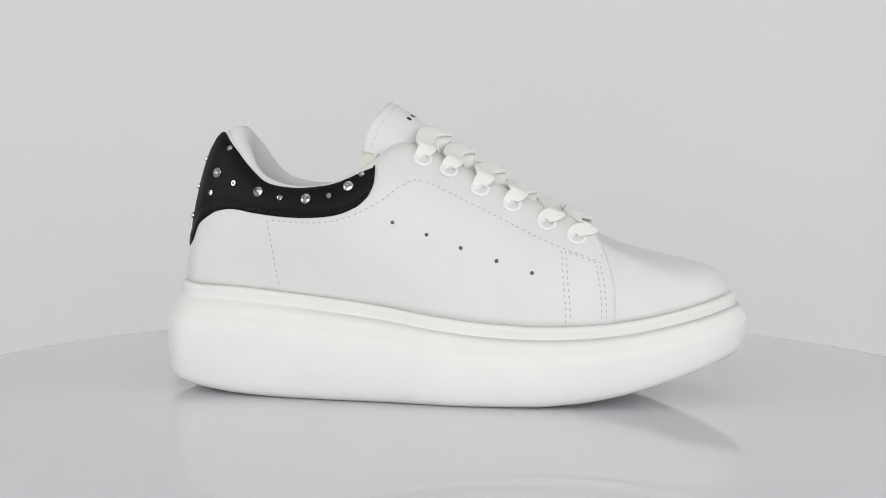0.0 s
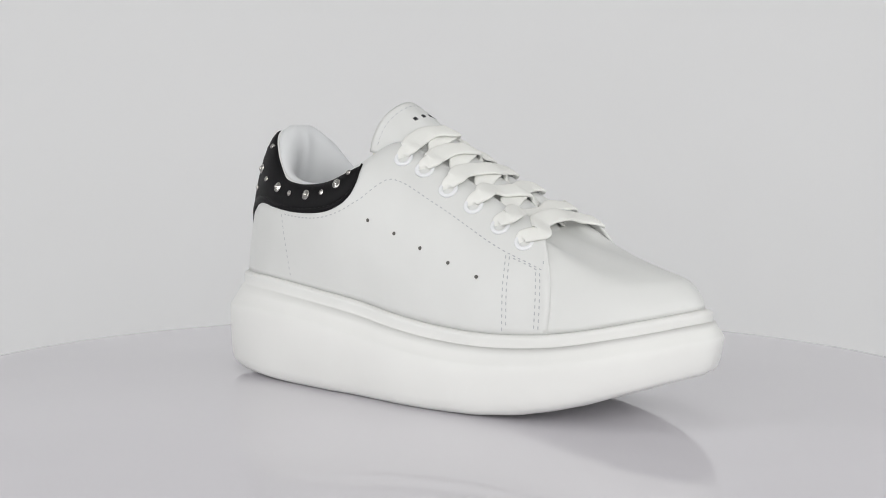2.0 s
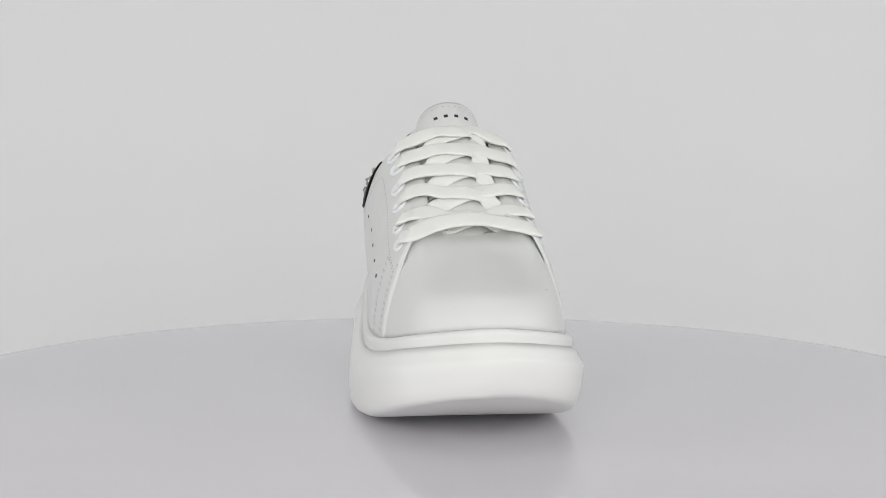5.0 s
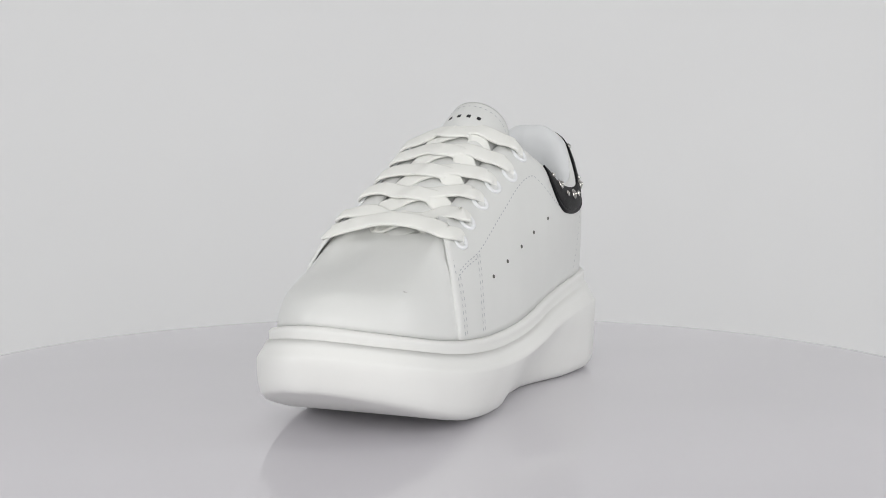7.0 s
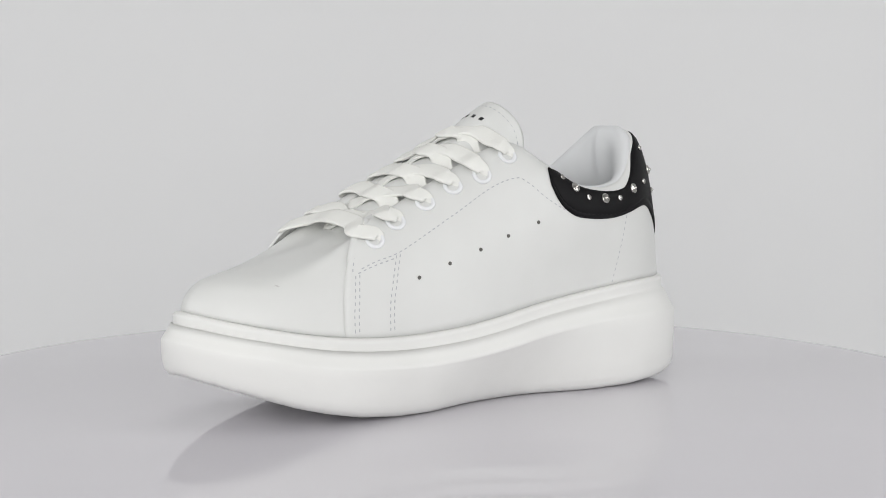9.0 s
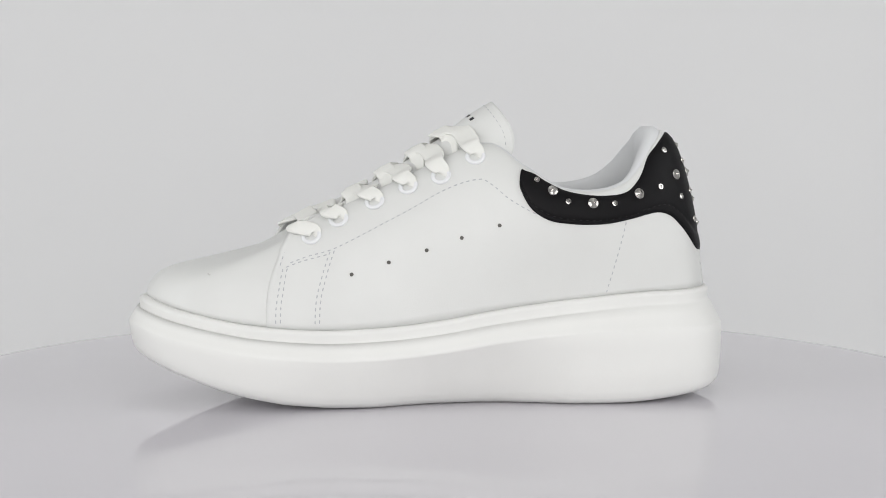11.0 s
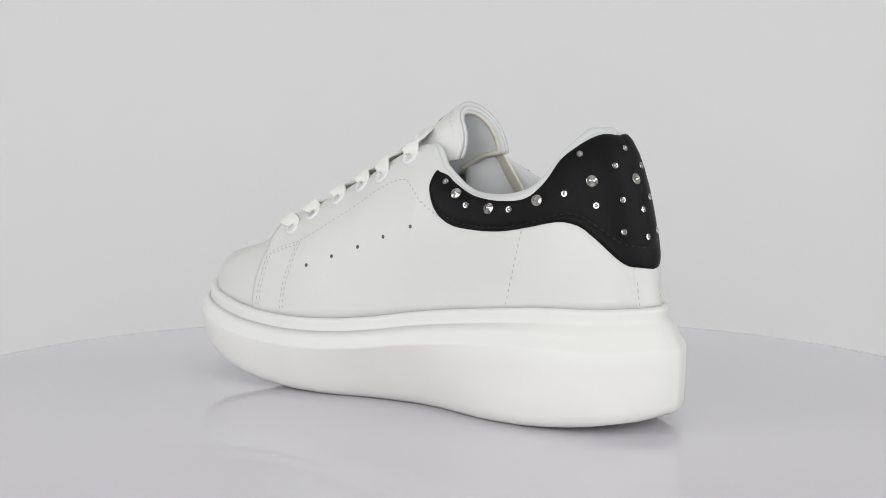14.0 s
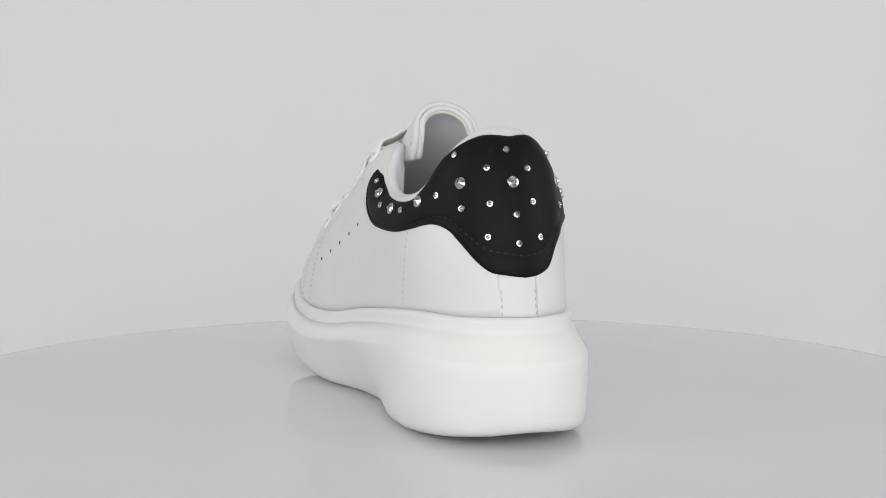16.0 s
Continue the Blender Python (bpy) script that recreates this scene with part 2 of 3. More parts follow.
def build_lining():
    """Padded collar rolled over the edge, then the inner wall down to the footbed."""
    n = 46
    ss = np.linspace(0, 0.56, n)
    rg = [(-1, x) for x in ss[::-1]] + [(1, x) for x in ss[1:]]
    pts, nrm = [], []
    for side, s in rg:
        e = skin(side, np.array(s), np.array(1.0))
        c = np.array([np.clip(e[0], -0.085, -0.03), 0, 0])
        inw = c - e
        inw[2] = 0
        if s > 0.4:
            inw = np.array([0, -e[1], 0])
        inw /= np.linalg.norm(inw) + 1e-9
        fade = np.interp(s, [0, 0.18, 0.32, 0.56], [1, 0.8, 0.38, 0.25])
        line = []
        floor_z = 0.060
        for d, z in ((-0.0012, -0.0075), (-0.001, -0.003), (0.0003, 0.0004), (0.0028, 0.0022), (0.0056, 0.0022), (0.0082, 0.0002), (0.0096, -0.004), (0.0098, -0.010), (0.0085, -0.018), (0.0055, -0.030)):
            line.append(e + inw * d * fade + np.array([0, 0, z * (fade if z > 0 else 1)]))
        last = line[-1]
        line.append(np.array([last[0], last[1], max(floor_z, last[2] - 0.025)]) - inw * 0.004)
        line.append(np.array([last[0], last[1], floor_z - 0.004]) - inw * 0.002)
        pts.append(line)
    arr = np.array(pts)
    nv = arr.shape[1]
    du = np.gradient(arr, axis=0)
    dv = np.gradient(arr, axis=1)
    nr = np.cross(du, dv)
    nr /= np.linalg.norm(nr, axis=-1, keepdims=True) + 1e-12
    v, f = sheet(arr, len(rg), nv, 0.001, nr)
    return part("collar_lining", mesh_from("collar_lining", v, f, LINING), shoe, "padded white textile collar and lining")


build_lining()


def build_insole():
    n = 40
    v = []
    for side, s in ring(n):
        p = spline(FEATHER[side], np.array([s]))[0]
        v.append(((p[0] * 0.97) / 1000, side * (p[1] - 1) / 1000, (p[2] + 3 + (4 if p[0] < 0 else 0)) / 1000))
    m = len(v)
    v += [(x, y, z - 0.003) for x, y, z in v]
    f = [tuple(range(m)), tuple(range(2 * m - 1, m - 1, -1))]
    f += [(i, i + m, (i + 1) % m + m, (i + 1) % m) for i in range(m)]
    return part("insole", mesh_from("insole", v, f, LINING, False), shoe, "white padded footbed")


build_insole()

TONGUE = [(74, 76), (57, 88), (34, 103.5), (10, 118.5), (-3, 128), (-14, 136.5), (-25, 143)]


def tongue_line(u):
    k = np.array(TONGUE, float)
    x = np.asarray(u) * (len(k) - 1)
    k = np.vstack([2 * k[0] - k[1], k, 2 * k[-1] - k[-2]])
    i = np.minimum(x.astype(int), len(TONGUE) - 2)
    t = (x - i)[..., None]
    a, b, c, d = k[i], k[i + 1], k[i + 2], k[i + 3]
    return 0.5 * (2 * b + (c - a) * t + (2 * a - 5 * b + 4 * c - d) * t ** 2 + (3 * b - 3 * c + d - a) * t ** 3)


def tongue_at(u, w, lift=0.0):
    """A point of the tongue's outer face: u from its root to its top, w from -1 to 1 across."""
    u, w = np.broadcast_arrays(np.asarray(u, float), np.asarray(w, float))
    c = tongue_line(u)
    r = np.interp(u, [0, 0.5, 0.8, 1], [27, 21, 17, 15.5])
    run = np.abs(w) * np.interp(u, [0, 0.4, 0.7, 1], [20, 27, 31, 36])
    a = np.minimum(run / r, 1.42)
    rest = run - a * r
    y = np.sign(w) * (r * np.sin(a) + rest * 0.15)
    drop = r * (1 - np.cos(a)) + rest * 0.99
    a = a * np.sign(w)
    d = tongue_line(np.minimum(u + 0.01, 1)) - tongue_line(np.maximum(u - 0.01, 0))
    d /= np.linalg.norm(d, axis=-1, keepdims=True)
    nx, nz = -d[..., 1] * -1, d[..., 0] * -1
    end = (np.maximum(0, np.abs(w) - 0.5) ** 3 * np.where(w > 0, 66, 30) - 0.8 * np.clip(np.abs(w) / 0.6, 0, 1) ** 2) * np.clip((u - 0.7) / 0.3, 0, 1)
    x = c[..., 0] - nx * (drop - lift * 1000 * np.cos(a)) - d[..., 0] * end
    z = c[..., 1] - nz * (drop - lift * 1000 * np.cos(a)) - d[..., 1] * end
    return np.stack([x, y + lift * 1000 * np.sin(a), z], -1) / 1000


def build_tongue():
    nu, nw = 50, 44
    uu, ww = np.meshgrid(np.linspace(0, 1, nu), np.linspace(-1, 1, nw), indexing="ij")
    outer = tongue_at(uu, ww)
    inner = tongue_at(uu, ww, -0.0045)
    nr = (outer - inner)
    nr /= np.linalg.norm(nr, axis=-1, keepdims=True)
    v, f = sheet(outer, nu, nw, 0.0022, nr)
    t = part("tongue", mesh_from("tongue", v, f, LEATHER), shoe, "white leather tongue with a rounded top")
    v, f = sheet(tongue_at(uu, ww * 0.985, -0.0024), nu, nw, 0.0022, nr)
    part("tongue_lining", mesh_from("tongue_lining", v, f, LINING), t, "pale textile inside of the tongue")
    # knit binding round the free edge
    us = np.linspace(0.6, 0.968, 30)
    path = [tongue_at(x, -0.95, -0.0046) for x in us] + [tongue_at(0.968, x, -0.0042) for x in np.linspace(-0.95, 0.95, 40)[1:-1]] + [tongue_at(x, 0.95, -0.0046) for x in us[::-1]]
    vv, ff = tube(path, 0.0013, 8)
    part("tongue_binding", mesh_from("tongue_binding", vv, ff, MESHEDGE), t, "cream knitted edge binding")
    return t


def tube(path, r, n=8, flat=1.0):
    p = np.array(path, float)
    d = np.gradient(p, axis=0)
    d /= np.linalg.norm(d, axis=1, keepdims=True) + 1e-12
    up = np.cross(d, np.array([0.31, 0.17, 0.93]))
    up /= np.linalg.norm(up, axis=1, keepdims=True) + 1e-12
    sd = np.cross(d, up)
    v = []
    for i in range(len(p)):
        for k in range(n):
            a = 2 * math.pi * k / n
            v.append(p[i] + up[i] * r * math.cos(a) + sd[i] * r * flat * math.sin(a))
    f = []
    for i in range(len(p) - 1):
        for k in range(n):
            f.append((i * n + k, i * n + (k + 1) % n, (i + 1) * n + (k + 1) % n, (i + 1) * n + k))
    f.append(tuple(range(n - 1, -1, -1)))
    f.append(tuple((len(p) - 1) * n + k for k in range(n)))
    return v, f


build_tongue()


# ---- panels laid over the upper ----
FRONT_EDGE = {-1: [0.803, 0.812, 0.818, 0.824, 0.832], 1: [0.792, 0.799, 0.806, 0.812, 0.820]}
PANEL = 0.0012


def front_edge(side, v):
    return np.interp(v, [0, 0.4, 0.6, 0.8, 1], FRONT_EDGE[side])


def build_quarter(side):
    """Side panel from the heel strip to the toe seam, its front edge standing a little proud."""
    nu, nv = 130, 40
    a, v = np.meshgrid(np.linspace(0, 1, nu) ** 0.9, np.linspace(0, 1, nv), indexing="ij")
    v = np.sin(v * math.pi / 2) * 0.35 + v * 0.65
    rear = 0.034 if side < 0 else 0.05
    s = rear + (front_edge(side, v) - rear) * a
    lift = PANEL + 0.0030 * np.clip((a - 0.95) / 0.05, 0, 1) ** 1.5 * np.clip((v - 0.35) / 0.3, 0, 1)
    lift = lift - 0.0007 * (np.clip((a - 0.992) / 0.008, 0, 1) + np.clip((v - 0.985) / 0.015, 0, 1))
    # soft creases and pulls in the leather
    p = skin(side, s, v)
    lift = lift + 0.00012 * np.sin(p[..., 0] * 260 + p[..., 2] * 190 + 1.3 * side) * np.sin(p[..., 0] * 90 - p[..., 2] * 140)
    nr = skin_normal(side, s, v)
    vv, ff = sheet(p + nr * lift[..., None], nu, nv, 0.0013, nr)
    if side > 0:
        ff = [tuple(reversed(q)) for q in ff]
    return part("quarter_panel", mesh_from("quarter_panel", vv, ff, LEATHER), shoe, "smooth white leather side panel")


quarters = {side: build_quarter(side) for side in (-1, 1)}


def build_heel_strip():
    n, nv = 15, 12
    cols = []
    nrs = []
    for k in np.linspace(-0.035, 0.072, n):
        side, s = (1, k) if k >= 0 else (-1, -k)
        v = np.linspace(0, 0.15, nv)
        round_off = 0.00145 - 0.0003 * (abs(k - 0.0185) > 0.05)
        cols.append(skin_at(side, np.full(nv, s), v, np.full(nv, round_off)))
        nrs.append(skin_normal(side, np.full(nv, s), v))
    vv, ff = sheet(cols, n, nv, 0.0014, nrs)
    return part("heel_strip", mesh_from("heel_strip", vv, ff, LEATHER), shoe, "narrow white leather back strip")


heel_strip = build_heel_strip()

# the patch's lower and upper border on the skin, by station
PATCH_S = {-1: [0.000, 0.052, 0.093, 0.134, 0.170, 0.206, 0.242, 0.278, 0.320, 0.361, 0.402, 0.428, 0.446, 0.456, 0.462, 0.466],
           1: [0.000, 0.050, 0.090, 0.130, 0.165, 0.200, 0.235, 0.270, 0.310, 0.350, 0.390, 0.415, 0.432, 0.442, 0.448, 0.452]}
PATCH_END = {-1: 0.466, 1: 0.452}
PATCH_LOW = {-1: [0.138, 0.149, 0.180, 0.262, 0.323, 0.399, 0.477, 0.513, 0.526, 0.536, 0.544, 0.568, 0.621, 0.694, 0.786, 0.854],
             1: [0.138, 0.147, 0.161, 0.213, 0.291, 0.387, 0.465, 0.496, 0.495, 0.511, 0.537, 0.586, 0.657, 0.720, 0.802, 0.869]}
PATCH_HIGH = {-1: [0.885, 0.905, 0.925, 0.940, 0.950, 0.955, 0.964, 0.924, 0.932, 0.962, 0.908, 0.883, 0.868, 0.857, 0.851, 0.874],
              1: [0.885, 0.905, 0.925, 0.940, 0.950, 0.955, 0.868, 0.797, 0.824, 0.885, 0.940, 0.940, 0.938, 0.909, 0.892, 0.889]}


def build_patch():
    half = np.concatenate([np.linspace(0, 0.86, 60), np.linspace(0.86, 1, 26)[1:]])
    rows = np.array([0, 0.012, 0.03, 0.06, 0.09, 0.105, 0.12, 0.15, 0.25, 0.4, 0.55, 0.7, 0.85, 0.94, 0.98, 1.0])
    lift = np.array([1.6, 1.95, 2.2, 2.3, 2.1, 1.75, 2.0, 2.15, 2.2, 2.2, 2.2, 2.2, 2.15, 2.0, 1.7, 1.1]) / 1000
    cols, nrs = [], []
    for side, s in [(-1, x * PATCH_END[-1]) for x in half[::-1]] + [(1, x * PATCH_END[1]) for x in half[1:]]:
        lo, hi = ease(PATCH_S[side], PATCH_LOW[side], s), ease(PATCH_S[side], PATCH_HIGH[side], s)
        v = lo + (hi - lo) * rows
        ss = np.full(len(rows), s)
        cols.append(skin_at(side, ss, v, lift))
        nrs.append(skin_normal(side, ss, v))
    vv, ff = sheet(cols, len(cols), len(rows), 0.0009, nrs)
    return part("heel_patch", mesh_from("heel_patch", vv, ff, BLACK), shoe, "black leather heel patch with metal studs")


patch = build_patch()


def seat(side, s, v, lift, turn=0.0):
    """A pose on the skin: z along the normal, x along the shoe."""
    p = skin_at(side, np.array(float(s)), np.array(float(v)), np.array(lift))
    n = Vector(skin_normal(side, np.array(float(s)), np.array(float(v))))
    x = Vector((1, 0, 0)) - n * n.x
    x.normalize()
    y = n.cross(x)
    m = Matrix((x, y, n)).transposed().to_4x4()
    return Matrix.Translation(Vector(p)) @ m @ pose(0, 0, 0, 0, 0, turn)


def put(name, me, parent, m, label=""):
    ob = part(name, me, parent, label)
    ob.matrix_basis = m
    return ob


def stud_mesh(r, h):
    prof = [(r, -0.0006), (r * 1.02, 0.0003), (r * 0.98, 0.0006), (r * 0.90, 0.0008), (r * 0.5, h * 0.58), (r * 0.1, h * 0.97), (0.00008, h)]
    v, f = lathe(prof, 12)
    return mesh_from("stud", v, f, STEEL, False)


BIG, SMALL = stud_mesh(0.0026, 0.0022), stud_mesh(0.0015, 0.0015)
# studs on the patch: station, height on the skin, large or small
STUDS = {1: [(0.420, 0.852, 0), (0.387, 0.819, 1), (0.358, 0.728, 0), (0.324, 0.714, 1), (0.296, 0.685, 0), (0.254, 0.692, 1), (0.212, 0.604, 0), (0.161, 0.819, 0), (0.154, 0.578, 1), (0.155, 0.442, 0), (0.026, 0.721, 0), (0.083, 0.609, 0), (0.018, 0.525, 1), (0.081, 0.427, 0), (0.016, 0.377, 0), (0.090, 0.291, 0), (0.015, 0.263, 0)],
         -1: [(0.173, 0.878, 0), (0.178, 0.613, 1), (0.229, 0.663, 0), (0.177, 0.470, 0), (0.274, 0.728, 1), (0.308, 0.718, 0), (0.343, 0.726, 1), (0.378, 0.735, 0), (0.412, 0.761, 1), (0.439, 0.819, 0), (0.034, 0.597, 0), (0.038, 0.430, 0), (0.053, 0.284, 0)]}
for side in (-1, 1):
    for k, (s, v, big) in enumerate(STUDS[side]):
        put("stud", BIG if big else SMALL, patch, seat(side, s, v, 0.0022, 17 * k), "polished steel cone stud")

# ---- seams ----
SEAMS = {
    -1: {"eyestay": [(0.527, 0.587), (0.584, 0.554), (0.638, 0.532), (0.686, 0.492), (0.724, 0.449), (0.754, 0.418), (0.779, 0.394), (0.801, 0.365)],
         "rear": [(0.527, 0.587), (0.493, 0.568), (0.466, 0.542), (0.439, 0.520), (0.415, 0.506), (0.373, 0.496), (0.335, 0.489), (0.294, 0.487)],
         "upright": [(0.294, 0.492), (0.303, 0.279), (0.312, 0.014)],
         "strap": [(0.754, 0.413), (0.748, 0.220), (0.748, 0.012)],
         "toe": [(0.797, 0.353), (0.794, 0.170), (0.792, 0.000)],
         "curve": [(0.818, 0.84), (0.812, 0.66), (0.8065, 0.49), (0.802, 0.37)],
         "brace": [(0.757, 0.399), (0.781, 0.377), (0.800, 0.348)]},
    1: {"eyestay": [(0.505, 0.628), (0.545, 0.568), (0.589, 0.530), (0.641, 0.489), (0.681, 0.449), (0.724, 0.401), (0.756, 0.387), (0.781, 0.358)],
         "rear": [(0.505, 0.628), (0.475, 0.613), (0.448, 0.578), (0.413, 0.554), (0.384, 0.544), (0.353, 0.539), (0.314, 0.525), (0.282, 0.506)],
         "upright": [(0.281, 0.494), (0.295, 0.232), (0.307, 0.000)],
         "strap": [(0.725, 0.399), (0.728, 0.258), (0.731, 0.148), (0.731, 0.009)],
         "toe": [(0.784, 0.339), (0.781, 0.205), (0.781, 0.117), (0.780, 0.007)],
         "curve": [(0.806, 0.84), (0.801, 0.66), (0.7935, 0.494), (0.789, 0.341)],
         "brace": [(0.727, 0.377), (0.760, 0.363), (0.784, 0.334)]},
}


def dashes(points, normals, length, gap, wide, high, mat, name):
    """Short raised stitches along a line of surface points."""
    p, n = np.array(points), np.array(normals)
    seg = np.linalg.norm(np.diff(p, axis=0), axis=1)
    run = np.concatenate([[0], np.cumsum(seg)])
    v, f = [], []
    at = gap / 2
    while at + length < run[-1]:
        a = np.array([np.interp(at, run, p[:, i]) for i in range(3)])
        b = np.array([np.interp(at + length, run, p[:, i]) for i in range(3)])
        m = np.array([np.interp(at, run, n[:, i]) for i in range(3)])
        d = (b - a) / (np.linalg.norm(b - a) + 1e-9)
        w = np.cross(d, m) * wide / 2
        i0 = len(v)
        mid = (a + b) / 2 + m * high
        v += [a, a + (b - a) * 0.25 + w + m * high * 0.4, b - (b - a) * 0.25 + w + m * high * 0.4, b, b - (b - a) * 0.25 - w + m * high * 0.4, a + (b - a) * 0.25 - w + m * high * 0.4, mid]
        f += [(i0 + k, i0 + (k + 1) % 6, i0 + 6) for k in range(6)]
        at += length + gap
    return mesh_from(name, v, f, mat, False)


def surface_line(side, knots, lift, shift=0.0, n=160):
    k = np.array(knots, float)
    u = np.linspace(0, len(k) - 1, n)
    g = np.vstack([2 * k[0] - k[1], k, 2 * k[-1] - k[-2]])
    i = np.minimum(u.astype(int), len(k) - 2)
    t = (u - i)[:, None]
    a, b, c, d = g[i], g[i + 1], g[i + 2], g[i + 3]
    q = 0.5 * (2 * b + (c - a) * t + (2 * a - 5 * b + 4 * c - d) * t ** 2 + (3 * b - 3 * c + d - a) * t ** 3)
    s, v = q[:, 0] + shift, np.clip(q[:, 1], 0, 1)
    return skin_at(side, s, v, np.full(n, lift)), skin_normal(side, s, v)


for side in (-1, 1):
    for key, knots in SEAMS[side].items():
        pairs = (0.0, -0.0058) if key in ("strap", "toe") else (0.0,)
        for shift in pairs:
            p, n = surface_line(side, knots, PANEL + 0.00002 + (0.0004 if key == "curve" else 0), shift)
            part("seam", dashes(p, n, 0.0019, 0.0011, 0.00052, 0.00022, SHADED_THREAD, "seam"), quarters[side], "row of white stitches, greyed by painted groove shade")
    s = np.linspace(0.0, PATCH_END[side] - 0.012, 140)
    lo, hi = ease(PATCH_S[side], PATCH_LOW[side], s), ease(PATCH_S[side], PATCH_HIGH[side], s)
    v = lo + (hi - lo) * 0.105
    part("seam", dashes(skin_at(side, s, v, np.full(140, 0.00176)), skin_normal(side, s, v), 0.0018, 0.0014, 0.0006, 0.0003, DARKTHREAD, "seam"), patch, "row of black stitches")
for side, s in ((1, 0.064), (-1, 0.027)):
    v = np.linspace(0, 0.12, 60)
    ss = np.full(60, s)
    part("seam", dashes(skin_at(side, ss, v, np.full(60, 0.00147)), skin_normal(side, ss, v), 0.0019, 0.0011, 0.00052, 0.00022, SHADED_THREAD, "seam"), heel_strip, "row of white stitches, greyed by painted groove shade")

# ---- vent holes and eyelets ----
# no hole is cut: a dark cap gives each vent its inner shade
v, f = lathe([(0.00092, -0.0008), (0.00092, 0.0001), (0.00085, 0.00030), (0.0006, 0.00032), (0.0001, 0.00028)], 14)
VENT = mesh_from("vent_shade_cap", v, f, VENT_SHADE)
VENTS = {-1: [(0.480, 0.396), (0.542, 0.315), (0.598, 0.291), (0.652, 0.275), (0.701, 0.251)], 1: [(0.458, 0.410), (0.523, 0.313), (0.580, 0.279), (0.637, 0.270), (0.688, 0.248)]}
for side in (-1, 1):
    for s, q in VENTS[side]:
        put("vent_shade_cap", VENT, quarters[side], seat(side, s, q, PANEL), "small dark cap painted as the shade of a vent hole")

v, f = lathe([(0.0047, -0.0006), (0.0048, 0.0001), (0.0045, 0.0005), (0.0038, 0.00075), (0.0031, 0.0006), (0.0027, 0.0), (0.0026, -0.0012)], 28)
EYELET = mesh_from("eyelet", v, f[:-2], ENAMEL)
# dark disc within the ring: the opening's shade as a colour
v, f = lathe([(0.0027, -0.0008), (0.0001, -0.0009)], 20)
EYE_SHADE_DISC = mesh_from("eyelet_shade_disc", v, f, EYELET_SHADE)
EYELETS = {-1: [(0.558, 0.742), (0.599, 0.730), (0.646, 0.680), (0.694, 0.654), (0.742, 0.590), (0.781, 0.535)],
           1: [(0.537, 0.766), (0.583, 0.655), (0.636, 0.692), (0.686, 0.672), (0.736, 0.624), (0.766, 0.539)]}
for side in (-1, 1):
    for s, q in EYELETS[side]:
        e = put("eyelet", EYELET, quarters[side], seat(side, s, q, PANEL + 0.0002), "white enamelled metal eyelet")
        put("eyelet_shade_disc", EYE_SHADE_DISC, e, Matrix.Identity(4), "dark disc painted as the shade inside the eyelet")

# ---- laces ----
shoelace = tagged(new("shoelace"), "flat woven off-white lace in criss-cross rows")
shoelace.parent = shoe


def smooth_path(knots, n):
    k = np.array(knots, float)
    k = np.vstack([2 * k[0] - k[1], k, 2 * k[-1] - k[-2]])
    u = np.linspace(0, len(k) - 3, n)
    i = np.minimum(u.astype(int), len(k) - 4)
    t = (u - i)[:, None]
    a, b, c, d = k[i], k[i + 1], k[i + 2], k[i + 3]
    return 0.5 * (2 * b + (c - a) * t + (2 * a - 5 * b + 4 * c - d) * t ** 2 + (3 * b - 3 * c + d - a) * t ** 3)


def ribbon(knots, ups, widths, n=44, thick=0.0011):
    """A flat woven strip: rounded edges, a shallow crown and a slight waver."""
    p, w = smooth_path(knots, n), np.interp(np.linspace(0, 1, n), np.linspace(0, 1, len(widths)), widths)
    up = smooth_path(ups, n)
    d = np.gradient(p, axis=0)
    d /= np.linalg.norm(d, axis=1, keepdims=True)
    side = np.cross(d, up)
    side /= np.linalg.norm(side, axis=1, keepdims=True)
    up = np.cross(side, d)
    prof = [(-1.0, 0.0), (-0.96, 0.42), (-0.8, 0.55), (-0.4, 0.62), (0, 0.66), (0.4, 0.62), (0.8, 0.55), (0.96, 0.42), (1.0, 0.0), (0.96, -0.42), (0.8, -0.5), (0, -0.5), (-0.8, -0.5), (-0.96, -0.42)]
    v, f, m = [], [], len(prof)
    for i in range(n):
        for a, b in prof:
            v.append(p[i] + side[i] * a * w[i] / 2 + up[i] * b * thick)
    for i in range(n - 1):
        for k in range(m):
            f.append((i * m + k, i * m + (k + 1) % m, (i + 1) * m + (k + 1) % m, (i + 1) * m + k))
    f.append(tuple(range(m - 1, -1, -1)))
    f.append(tuple((n - 1) * m + k for k in range(m)))
    return mesh_from("lace_strand", v, f, LACE)


def throat_s(side, x):
    """The station whose throat edge lies at x metres along the shoe."""
    ss = np.linspace(0.5, 0.9, 200)
    xs = skin(side, ss, np.ones(200))[:, 0]
    return float(np.interp(x, xs, ss))


def crown(x, lift):
    """A point on the middle line over the tongue."""
    u = np.linspace(0, 1, 200)
    c = tongue_line(u)
    q = float(np.interp(x * 1000, c[::-1, 0], u[::-1]))
    return tongue_at(np.array(q), np.array(0.0), lift)


def unit(q):
    return q / np.linalg.norm(q)


OVER = np.array([0.5, 0, 0.87])


def lace_end(side, row):
    """The lace dives into its eyelet: points in the hole, on the rim and on the skin behind it, each with an upright."""
    s, q = np.array(EYELETS[side][row][0]), EYELETS[side][row][1]
    n = skin_normal(side, s, np.array(q))
    at = lambda dv, lift: skin_at(side, s, np.array(q + dv), np.array(lift))
    return [(at(0.000, -0.0008), n), (at(0.030, 0.0020), n)]


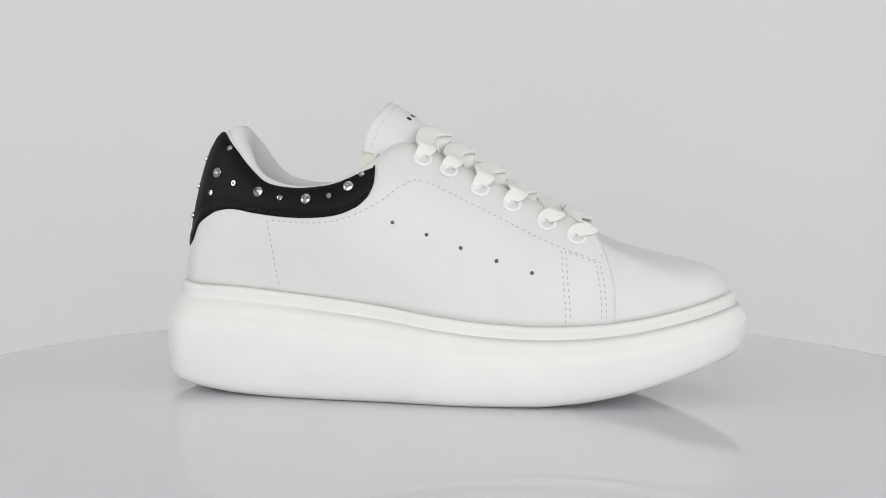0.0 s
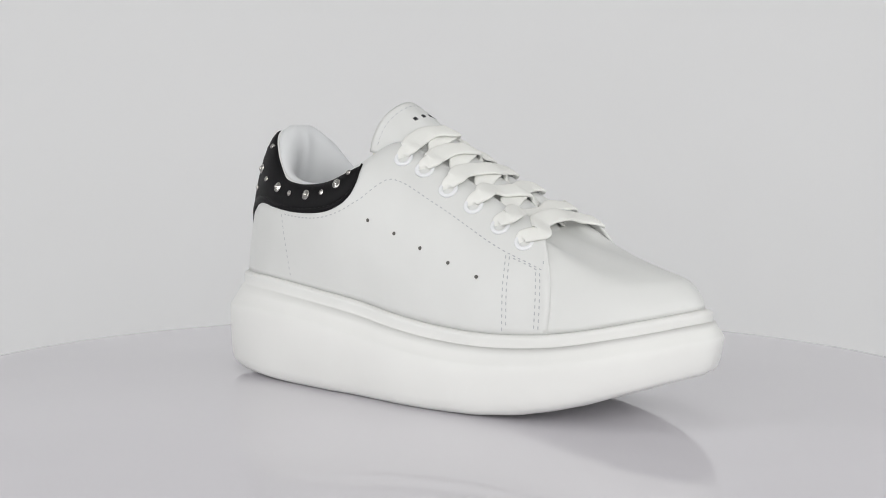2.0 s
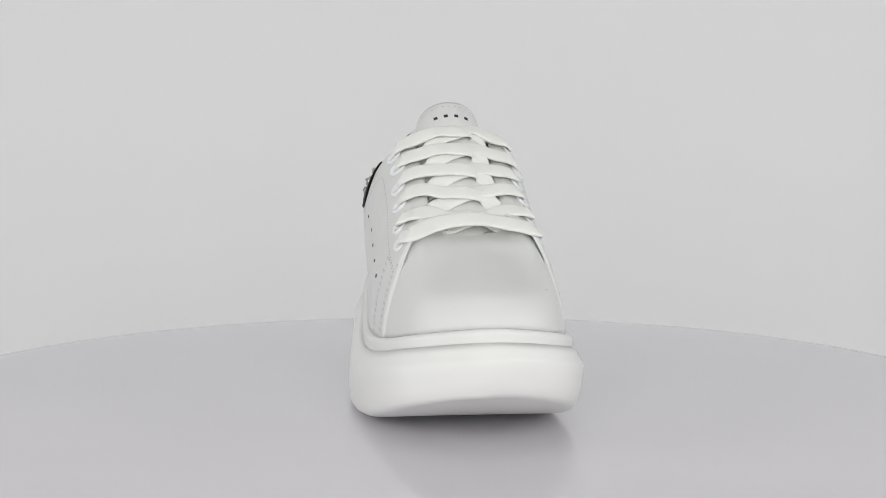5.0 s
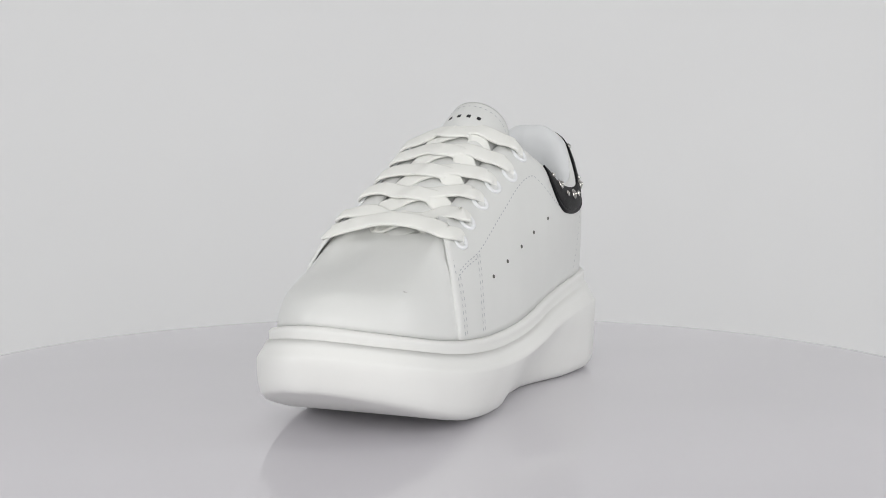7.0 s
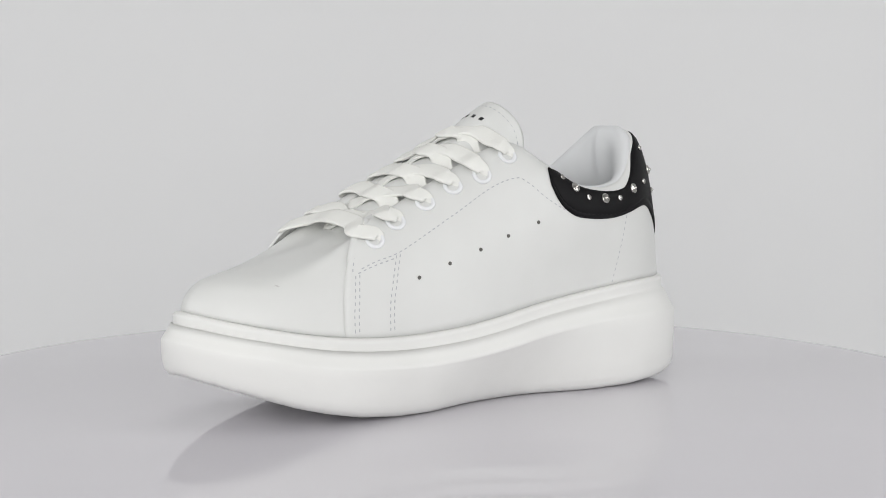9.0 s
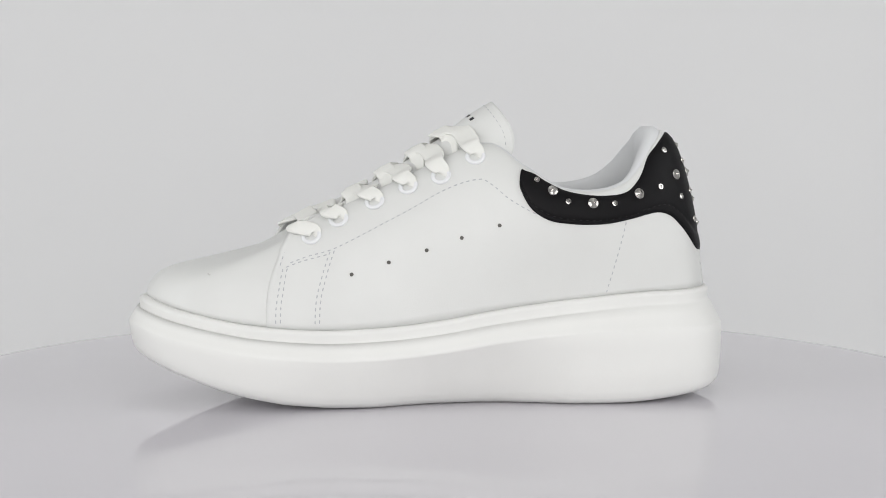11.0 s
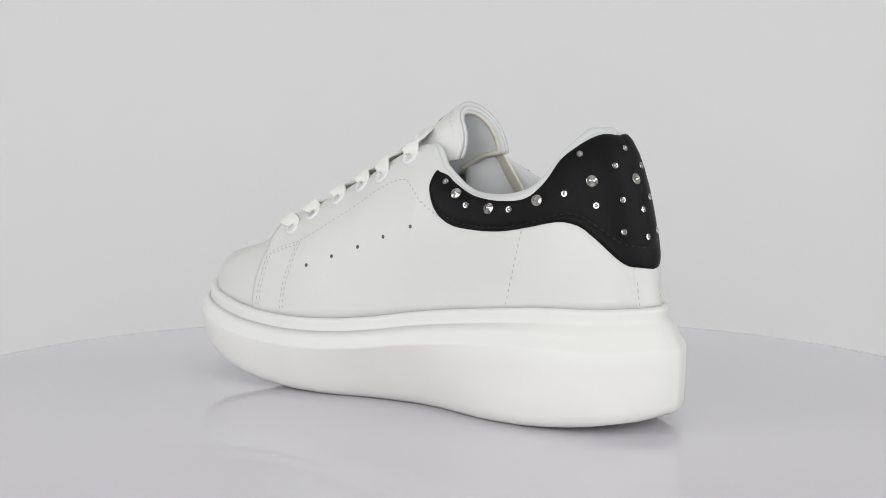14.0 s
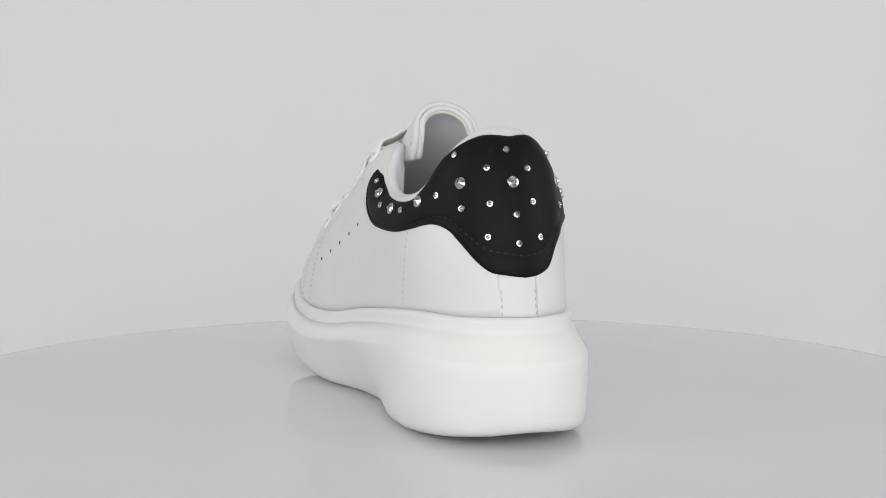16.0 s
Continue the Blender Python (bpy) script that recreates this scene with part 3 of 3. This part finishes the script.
def lace_climb(side, row, sa):
    """Points over the leather between the eyelet and the throat edge."""
    s, q = EYELETS[side][row]
    out = []
    for k, lift in ((0.42 if row < 4 else 0.27, 0.0038),):
        sk, vk = np.array(s + (float(sa) - s) * k), np.array(q + (0.95 - q) * k)
        out.append((skin_at(side, sk, vk, np.array(lift)), unit(skin_normal(side, sk, vk) + OVER * 0.5 * k)))
    return out


def strand(side, row):
    """One diagonal run: out of an eyelet, over the tongue, and under the far edge nearer the toe."""
    end = lace_end(side, row)
    far = float(skin(-side, np.array(EYELETS[-side][row][0]), np.array(EYELETS[-side][row][1]))[0]) + (0.0105 if row < 4 else 0.008)
    x0 = float(end[1][0][0])
    run = far - x0
    sa, sb = np.array(throat_s(side, x0 + run * 0.12)), np.array(throat_s(-side, far))
    na, nb = skin_normal(side, sa, np.array(0.9)), skin_normal(-side, sb, np.array(0.9))
    top = 0.0030 if side < 0 else 0.0015
    edge = skin(side, sa, np.array(0.95)) + unit(na + OVER) * 0.0052
    edge[0] = x0 + run * 0.16
    mid = crown(x0 + run * 0.5 + (0.0035 if row == 0 else 0.0012), top)
    rise = np.array([x0 + run * 0.30, side * 0.0095, mid[2] - 0.0008 - 0.58 * run * -0.2])
    fall = np.array([x0 + run * 0.72, -side * 0.0085, mid[2] - 0.0016 - 0.58 * run * 0.22])
    land = skin(-side, sb, np.array(1.0))
    near = land + np.array([-run * 0.08, side * 0.0030, 0.0012])
    tuck = land + np.array([0.0008, -side * 0.004, -0.0045])
    end = end + lace_climb(side, row, sa)
    ups = [q for p, q in end] + [unit(na * 0.8 + OVER), unit(na * 0.3 + OVER), OVER, unit(nb * 0.2 + OVER), unit(nb * 0.6 + OVER), unit(nb + OVER * 0.5)]
    return ribbon([p for p, q in end] + [edge, rise, mid, fall, near, tuck], ups, [0.0050, 0.0070, 0.0094, 0.0100, 0.0100, 0.0102, 0.0102, 0.0096, 0.0088], 80, 0.0014)


def bar():
    """The straight run between the two eyelets nearest the toe."""
    sides = []
    for side in (-1, 1):
        end = lace_end(side, 5)
        sa = np.array(throat_s(side, float(end[1][0][0])))
        na = skin_normal(side, sa, np.array(0.9))
        edge = skin(side, sa, np.array(0.95)) + unit(na + OVER) * 0.0052
        sides.append(end + lace_climb(side, 5, sa) + [(edge, unit(na * 0.8 + OVER))])
    mid = (sides[0][-1][0] + sides[1][-1][0]) / 2 + np.array([0.001, 0, 0.0022])
    run = sides[0] + [(mid, OVER)] + sides[1][::-1]
    return ribbon([p for p, q in run], [q for p, q in run], [0.0050, 0.0070, 0.0094, 0.0100, 0.0102, 0.0100, 0.0094, 0.0070, 0.0050], 80, 0.0014)


part("lace_strand", bar(), shoelace)
for row in range(5):
    for side in (1, -1):
        part("lace_strand", strand(side, row), shoelace)

# ---- knitted strip that joins the tongue to the collar on one side ----
strip = ribbon([tongue_at(0.88, -0.8, -0.004), np.array([-0.030, -0.0155, 0.120]), np.array([-0.0355, -0.0195, 0.108]), np.array([-0.040, -0.0225, 0.098])],
               [np.array([-0.3, -1, 0.2])] * 4, [0.0055, 0.0065, 0.007, 0.007], 24, 0.0014)
strip.materials[0] = MESHEDGE
part("gore_strip", strip, shoe, "cream knitted elastic strip inside the tongue")

# ---- mark and stitching on the tongue ----
tongue = [o for o in shoe.children if o.name == "tongue"][0]


def tongue_bar(u0, u1, w0, w1):
    uu, ww = np.meshgrid(np.linspace(u0, u1, 3), np.linspace(w0, w1, 4), indexing="ij")
    o = tongue_at(uu, ww, 0.00012)
    nr = o - tongue_at(uu, ww, -0.001)
    nr /= np.linalg.norm(nr, axis=-1, keepdims=True)
    vv, ff = sheet(o, 3, 4, 0.0002, nr)
    part("printed_mark", mesh_from("printed_mark", vv, ff, INK), tongue, "small black printed bar")


for k in range(4):
    tongue_bar(0.812, 0.840, -0.27 + 0.16 * k, -0.27 + 0.16 * k + 0.06)
path = [tongue_at(0.945, x, 0.0001) for x in np.linspace(-0.9, 0.9, 60)]
part("seam", dashes(path, [(np.array(q) - np.array([-0.06, 0, 0.08])) / np.linalg.norm(np.array(q) - np.array([-0.06, 0, 0.08])) for q in path], 0.0019, 0.0011, 0.00052, 0.00022, SHADED_THREAD, "seam"), tongue, "row of white stitches, greyed by painted groove shade")


# ---- small scuffs in the white ----
def scuff(side, s, v, ds, dv, lift, parent, label):
    ss, vv = np.meshgrid(np.linspace(s - ds, s + ds, 5), np.linspace(v - dv, v + dv, 4), indexing="ij")
    vv = vv + 0.006 * np.sin((ss - s) / ds * 2)
    nr = skin_normal(side, ss, vv)
    v2, f2 = sheet(skin(side, ss, vv) + nr * lift, 5, 4, 0.0002, nr)
    part("scuff", mesh_from("scuff", v2, f2, SCUFF), parent, label)


vamp = [o for o in shoe.children if o.name == "vamp"][0]
scuff(1, 0.895, 0.31, 0.004, 0.005, 0.00005, vamp, "faint grey scuff on the toe")


def motions():
    """Turntable and shoe turn together about the upright axis, at one steady speed."""
    rest = pose(0, 0.00767, 0, 0, 0, 0.0987)
    times = [i * 0.5 for i in range(33)]
    turn = [(t, pose(0, 0, 0, 0, 0, -8.669 - 15.113 * t)) for t in times]
    walk(turntable, turn)
    walk(shoe, [(t, m @ rest) for t, m in turn])


motions()
